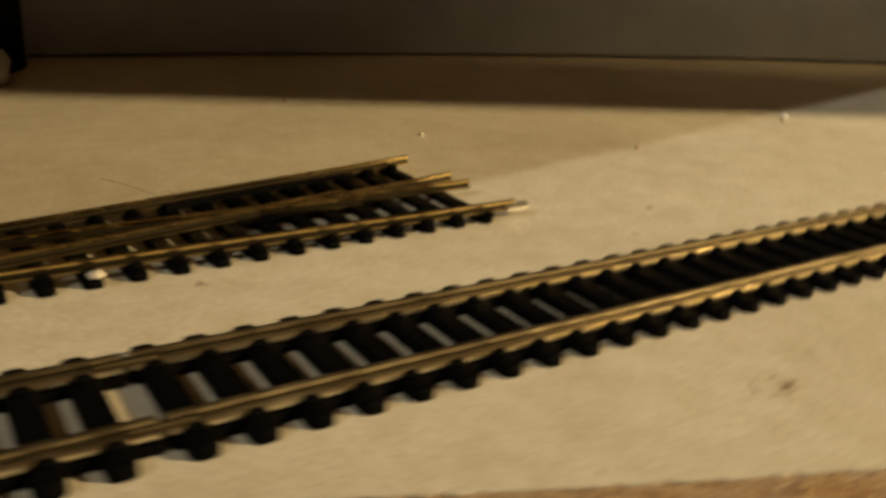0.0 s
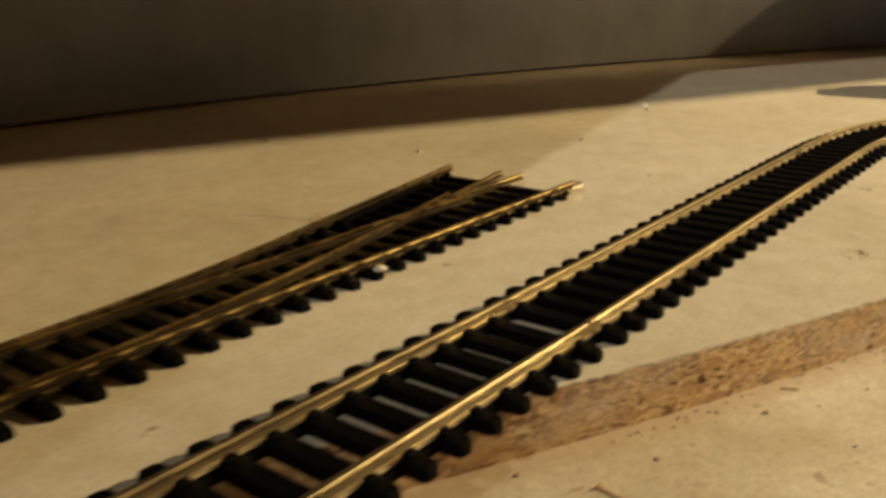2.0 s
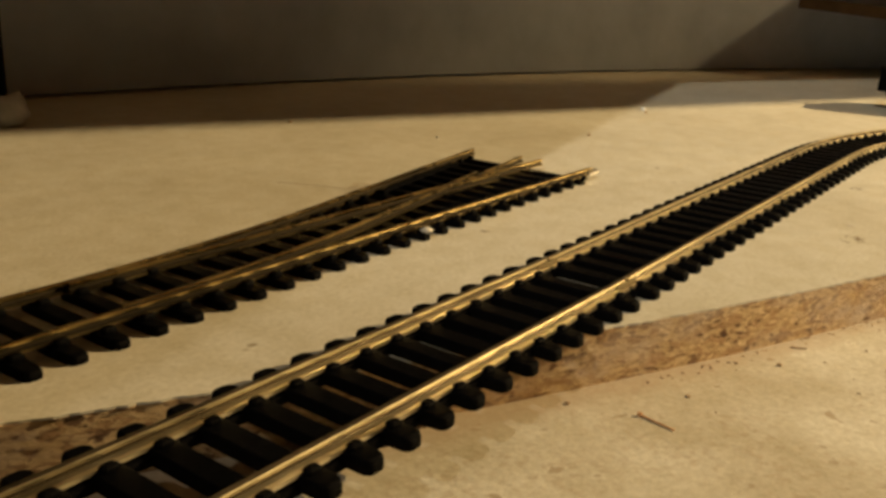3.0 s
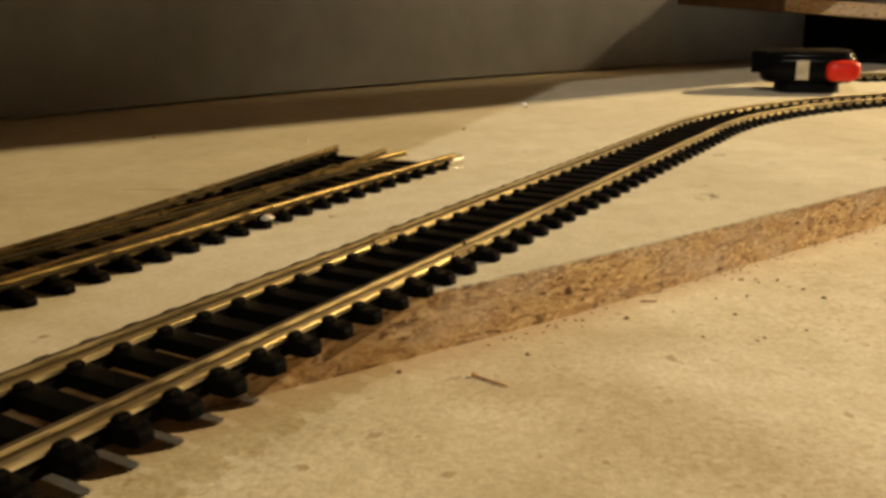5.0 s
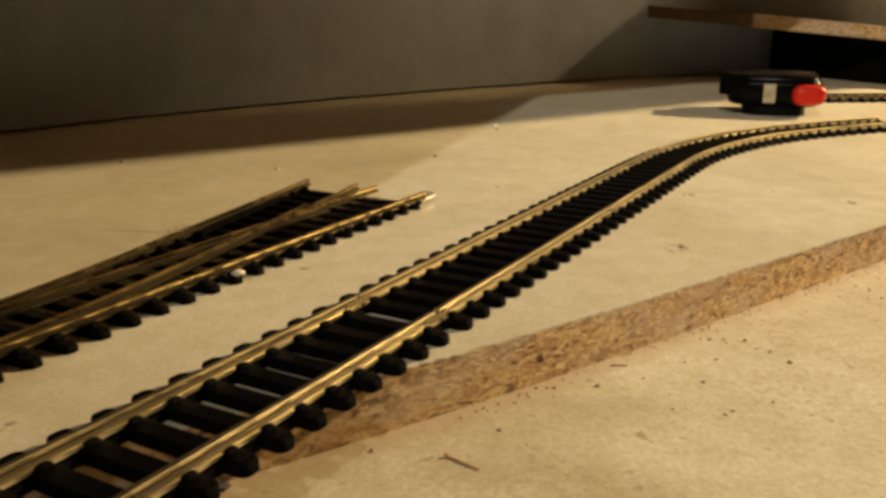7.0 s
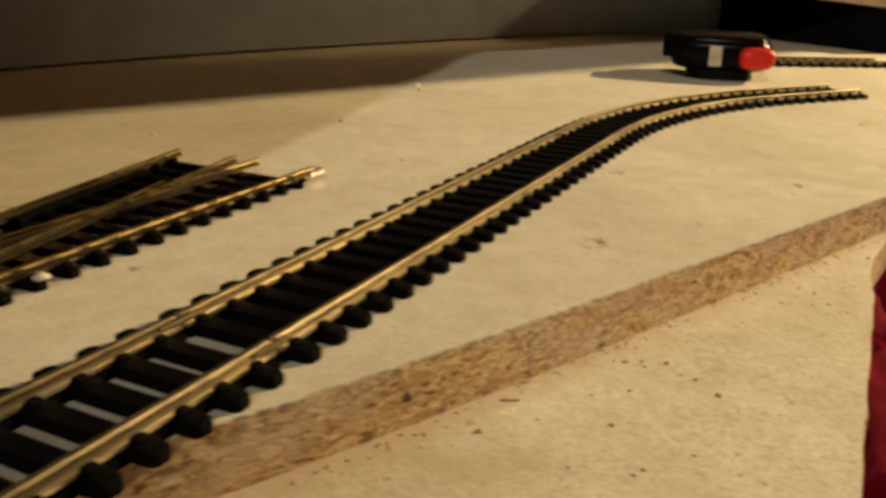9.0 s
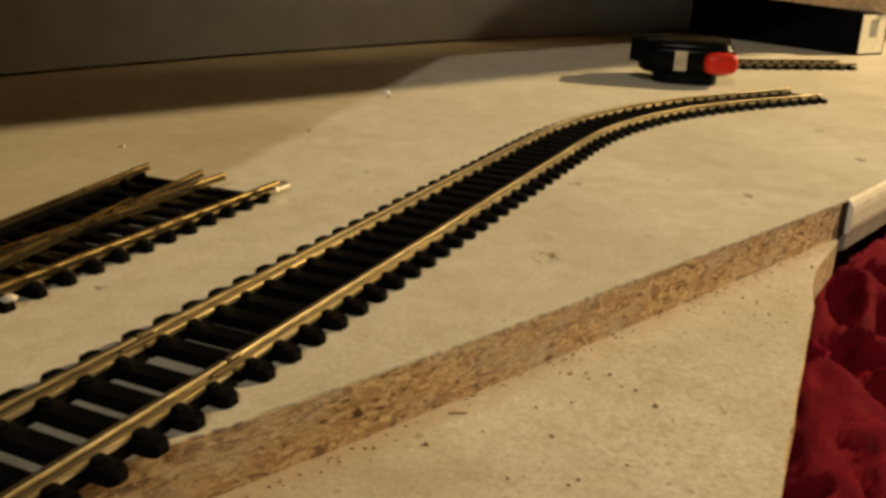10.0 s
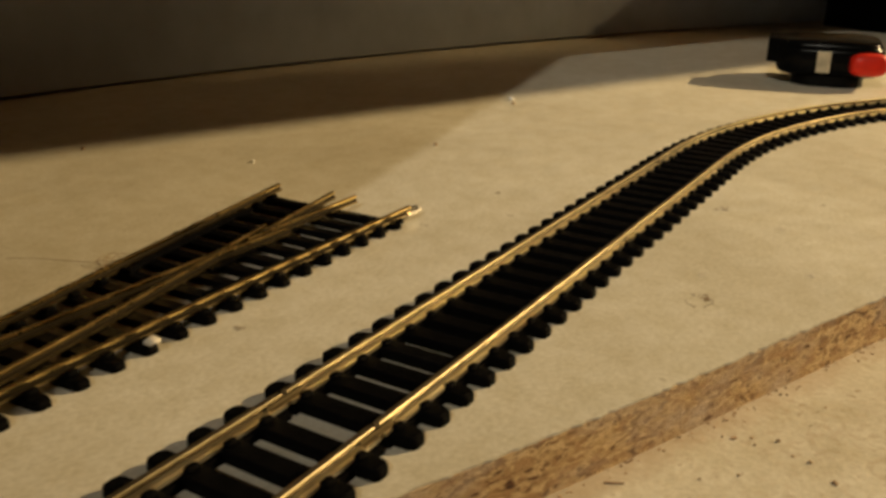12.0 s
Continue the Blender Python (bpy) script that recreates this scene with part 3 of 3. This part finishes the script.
def ramp_board():
    sloped_board("offcut_board", "chipboard offcut sloping up from the black box",
                 [(60.0, 5.6, 4.28), (64.3, -9.5, 2.95), (84, -9.5, 2.6), (84, -3, 2.9), (63.6, 7.4, 4.35)], 1.03,
                 CHIPBOARD, "raw sawn chipboard", DARK_BOARD, "dull brown facing")
    # Shade is put into this board's colour; extended to block lamp light below.
    sloped_board("offcut_board", "board end between the chipboard offcut and the wall, coloured dark for its shade",
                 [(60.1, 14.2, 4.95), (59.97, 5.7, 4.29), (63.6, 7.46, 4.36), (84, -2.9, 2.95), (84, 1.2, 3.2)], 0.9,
                 DARK_BOARD, "edge coloured dark for its shade", BLACK_CARD, "black top face")


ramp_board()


def dark_case():
    ob = new("equipment_case", mesh_of("equipment_case", rounded(box(bmesh.new(), -2.5, 0, 0, 0, 34, 20), 0.2), BLACK_CARD))
    ob.matrix_basis = spot(2.6, 27.6, 0, 64)
    tagged(ob, "black upright case standing against the backdrop", "case")


dark_case()
lump("plaster_lump", 0.95, 24.4, 0, 0.75, PLASTER, "pale angular lump of plaster beside the black case", "plaster lump", 1.0, 9, 0.5)

# ---------------------------------------------------------------- the red blanket


def blanket():
    """Soft swirling folds that run mostly along the boards."""
    bm = bmesh.new()
    nx, ny = 270, 130
    grid = []
    for j in range(ny + 1):
        row = []
        for i in range(nx + 1):
            x, y = -14 + 64 * i / nx, -7.6 - 28 * (j / ny) ** 1.2
            p = Vector((x * 0.19, y * 0.33, 0.3))
            q = p + Vector((noise.noise(p * 1.1), noise.noise(p * 1.1 + Vector((9, 4, 2))), 0)) * 1.1
            fold = 1.5 * (0.5 - math.hypot(noise.noise(q * 1.5 + Vector((7, 2, 1))), 0.07)) + 0.8 * (0.4 - math.hypot(noise.noise(q * 3.3), 0.05))
            fold += 0.35 * (0.4 - math.hypot(noise.noise(q * 6.5 + Vector((3, 8, 5))), 0.05)) + 0.05 * noise.noise(p * 14.0)
            z = -4.0 + 1.9 * math.tanh(1.4 * fold + 0.9 * noise.noise(p * 0.8)) - 0.5 * math.exp((y + 8.0) / 0.8)
            row.append(bm.verts.new((x, y, max(z, -7.2))))
        grid.append(row)
    for j in range(ny):
        for i in range(nx):
            bm.faces.new((grid[j][i], grid[j][i + 1], grid[j + 1][i + 1], grid[j + 1][i]))
    rim = bmesh.ops.extrude_face_region(bm, geom=list(bm.faces))["geom"]
    for v in rim:
        if isinstance(v, bmesh.types.BMVert):
            v.co.z = -8.0
    ob = new("blanket", mesh_of("blanket", bm, FLEECE, smooth=True))
    tagged(ob, "crumpled deep red fleece blanket in front of the boards", "blanket")


blanket()

# ---------------------------------------------------------------- small loose things


def pin(x, y, z, turn, length=1.0):
    bm = bmesh.new()
    bmesh.ops.create_cone(bm, cap_ends=True, segments=8, radius1=0.018, radius2=0.014, depth=length, matrix=Matrix.Rotation(radians(90), 4, "Y"))
    bmesh.ops.create_cone(bm, cap_ends=True, segments=10, radius1=0.055, radius2=0.045, depth=0.05, matrix=Matrix.Translation((-length / 2, 0, 0)) @ Matrix.Rotation(radians(90), 4, "Y"))
    ob = new("track_pin", mesh_of("track_pin", bm, STEEL))
    ob.matrix_basis = spot(x, y, z + 0.018, turn)
    return tagged(ob, "small rust-brown track pin lying on the board", "pin")


pin(-2.42, -1.9, -1.08, -100, 0.66)


def scuff(x, y, r, mat, seed, ring=False):
    """A cluster of thin uneven specks, or a broken ring of them, on the upper board."""
    rnd = random.Random(seed)
    bm = bmesh.new()
    for k in range(16 if ring else 7):
        a = 2 * math.pi * rnd.random() if not ring else 2 * math.pi * k / 16
        if ring and k in (3, 4, 9):
            continue
        f = rnd.uniform(0.85, 1.1) if ring else rnd.random() ** 0.8 * 1.1
        cx, cy = r * f * math.cos(a) * 1.35, r * f * math.sin(a)
        size = r * (rnd.uniform(0.1, 0.2) if ring else rnd.uniform(0.18, 0.5))
        blob = [(cx + size * rnd.uniform(0.6, 1.3) * math.cos(b), cy + size * rnd.uniform(0.5, 1.0) * math.sin(b)) for b in (2 * math.pi * m / 9 for m in range(9))]
        prism(bm, blob, 0.0, 0.004 + 0.0015 * (k % 5))
    ob = new("stain", mesh_of("stain", bm, mat))
    ob.matrix_basis = spot(x, y, 0.002)
    return tagged(ob, "small grey-brown scuff on the white laminate", "stain", "scuffs on the boards")


for n, (x, y, r, mat, ring) in enumerate((
        (8.0, -2.42, 0.26, PENCIL, True), (8.2, -2.52, 0.15, DARK_MARK, False), (14.85, -1.05, 0.2, PENCIL, False), (16.1, -5.75, 0.16, DARK_MARK, False),
        (23.3, -8.55, 0.2, DARK_MARK, False), (28.3, -7.0, 0.22, PENCIL, False), (13.8, -2.9, 0.16, FAINT, False), (10.8, -4.1, 0.16, FAINT, False),
        (1.9, 4.5, 0.12, PENCIL, False), (9.5, -2.07, 0.12, FAINT, False))):
    scuff(x, y, r, mat, n + 2, ring)
for n, (x, y, r) in enumerate(((1.41, -2.75, 0.11), (2.2, -3.4, 0.05), (4.9, -4.4, 0.06), (3.85, -4.4, 0.06), (4.85, -5.3, 0.08), (10.65, -6.45, 0.07), (9.5, -6.2, 0.05),
                               (3.4, -3.9, 0.05), (9.9, -7.1, 0.07), (1.6, -5.2, 0.06), (-2.8, -0.45, 0.1), (5.1, -4.3, 0.05))):
    lump("crumb", x, y, -1.08, r * 0.46, CRUMB, "small brown crumb on the worn board", "crumb", 0.6, n + 20)
for n, (x, y, r, mat) in enumerate(((11.3, 13.0, 0.09, GLINT), (9.4, 18.9, 0.09, CRUMB), (16.72, 9.45, 0.09, CRUMB), (26.0, 11.3, 0.17, GLINT), (25.2, 10.8, 0.1, CRUMB))):
    lump("crumb", x, y, 0, r * 0.75, mat, "tiny white chip on the board" if mat is GLINT else "small dark crumb on the board", "crumb", 0.9, n + 50)


def fibre(bm, points, r):
    """A thin round strand through the points."""
    rings = []
    for k, p in enumerate(points):
        t = (points[min(k + 1, len(points) - 1)] - points[max(k - 1, 0)]).normalized()
        u = t.cross(Vector((0.3, 0.2, 1))).normalized()
        w = t.cross(u)
        rings.append([bm.verts.new(p + u * r * math.cos(a) + w * r * math.sin(a)) for a in (2 * math.pi * m / 5 for m in range(5))])
    for p, q in zip(rings, rings[1:]):
        for k in range(5):
            bm.faces.new((p[k], p[(k + 1) % 5], q[(k + 1) % 5], q[k]))


def thread():
    """A hair-thin thread that ends in a tuft of lint behind the turnout."""
    bm = bmesh.new()
    pts = [Vector((1.75 + 0.95 * f, 11.5 - 1.85 * f + 0.12 * math.sin(5 * f), 0.014)) for f in (k / 12 for k in range(13))]
    fibre(bm, pts, 0.004)
    ob = new("thread", mesh_of("thread", bm, LINT))
    tagged(ob, "fine brown thread lying on the white board", "thread")
    rnd = random.Random(12)
    bm = bmesh.new()
    for k in range(9):
        at = Vector((2.7 + rnd.gauss(0, 0.22), 9.25 + rnd.gauss(0, 0.1), 0.02))
        turn, tilt = rnd.uniform(0, 6.3), rnd.uniform(0.1, 0.45)
        run = [at + Vector((math.cos(turn + 2.2 * f) * f, math.sin(turn + 2.2 * f) * f, tilt * math.sin(3.1 * f))) * 0.36 for f in (m / 6 for m in range(7))]
        fibre(bm, run, 0.006)
    ob = new("lint_tuft", mesh_of("lint_tuft", bm, LINT))
    tagged(ob, "small tuft of brown lint against the turnout", "lint")


thread()


def splinter():
    bm = prism(bmesh.new(), [(-0.15, -0.012), (0.06, -0.025), (0.17, 0.0), (0.03, 0.02), (-0.14, 0.015)], 0.0, 0.025)
    ob = new("splinter", mesh_of("splinter", bm, SAWDUST))
    ob.matrix_basis = spot(2.55, -2.78, -1.08, -62)
    tagged(ob, "brown wood splinter at the foot of the sawn edge", "splinter")


splinter()


def sawdust():
    """Loose grains along the foot of the sawn edge and over the lower board."""
    rnd = random.Random(41)
    d = Vector((EDGE_B[0] - EDGE_M[0], EDGE_B[1] - EDGE_M[1])).normalized()
    out = Vector((d.y, -d.x))
    bm = bmesh.new()
    for k in range(170):
        f = rnd.uniform(0.0, 17.5)
        gap = 0.03 + abs(rnd.gauss(0, 0.12)) if k < 130 else rnd.uniform(0.1, 4.2) * rnd.uniform(0.3, 1)
        p = Vector(EDGE_M) + d * f + out * gap
        if p.y < -7.85:
            continue
        size = rnd.uniform(0.01, 0.028) if k < 164 else rnd.uniform(0.035, 0.05)
        made = bmesh.ops.create_icosphere(bm, subdivisions=1, radius=size, matrix=Matrix.Translation((p.x, p.y, -1.08 + size * 0.35)))["verts"]
        tilt = rnd.uniform(0, 3.1)
        for v in made:
            q = v.co - Vector((p.x, p.y, -1.08))
            u = q.x * math.cos(tilt) + q.y * math.sin(tilt)
            v.co.x += math.cos(tilt) * u * 0.7
            v.co.y += math.sin(tilt) * u * 0.7
            v.co.z = -1.08 + max(q.z * 0.7, -0.002)
    ob = new("sawdust", mesh_of("sawdust", bm, SAWDUST))
    tagged(ob, "brown sawdust grains along the foot of the sawn edge", "sawdust", kind="stuff")


sawdust()
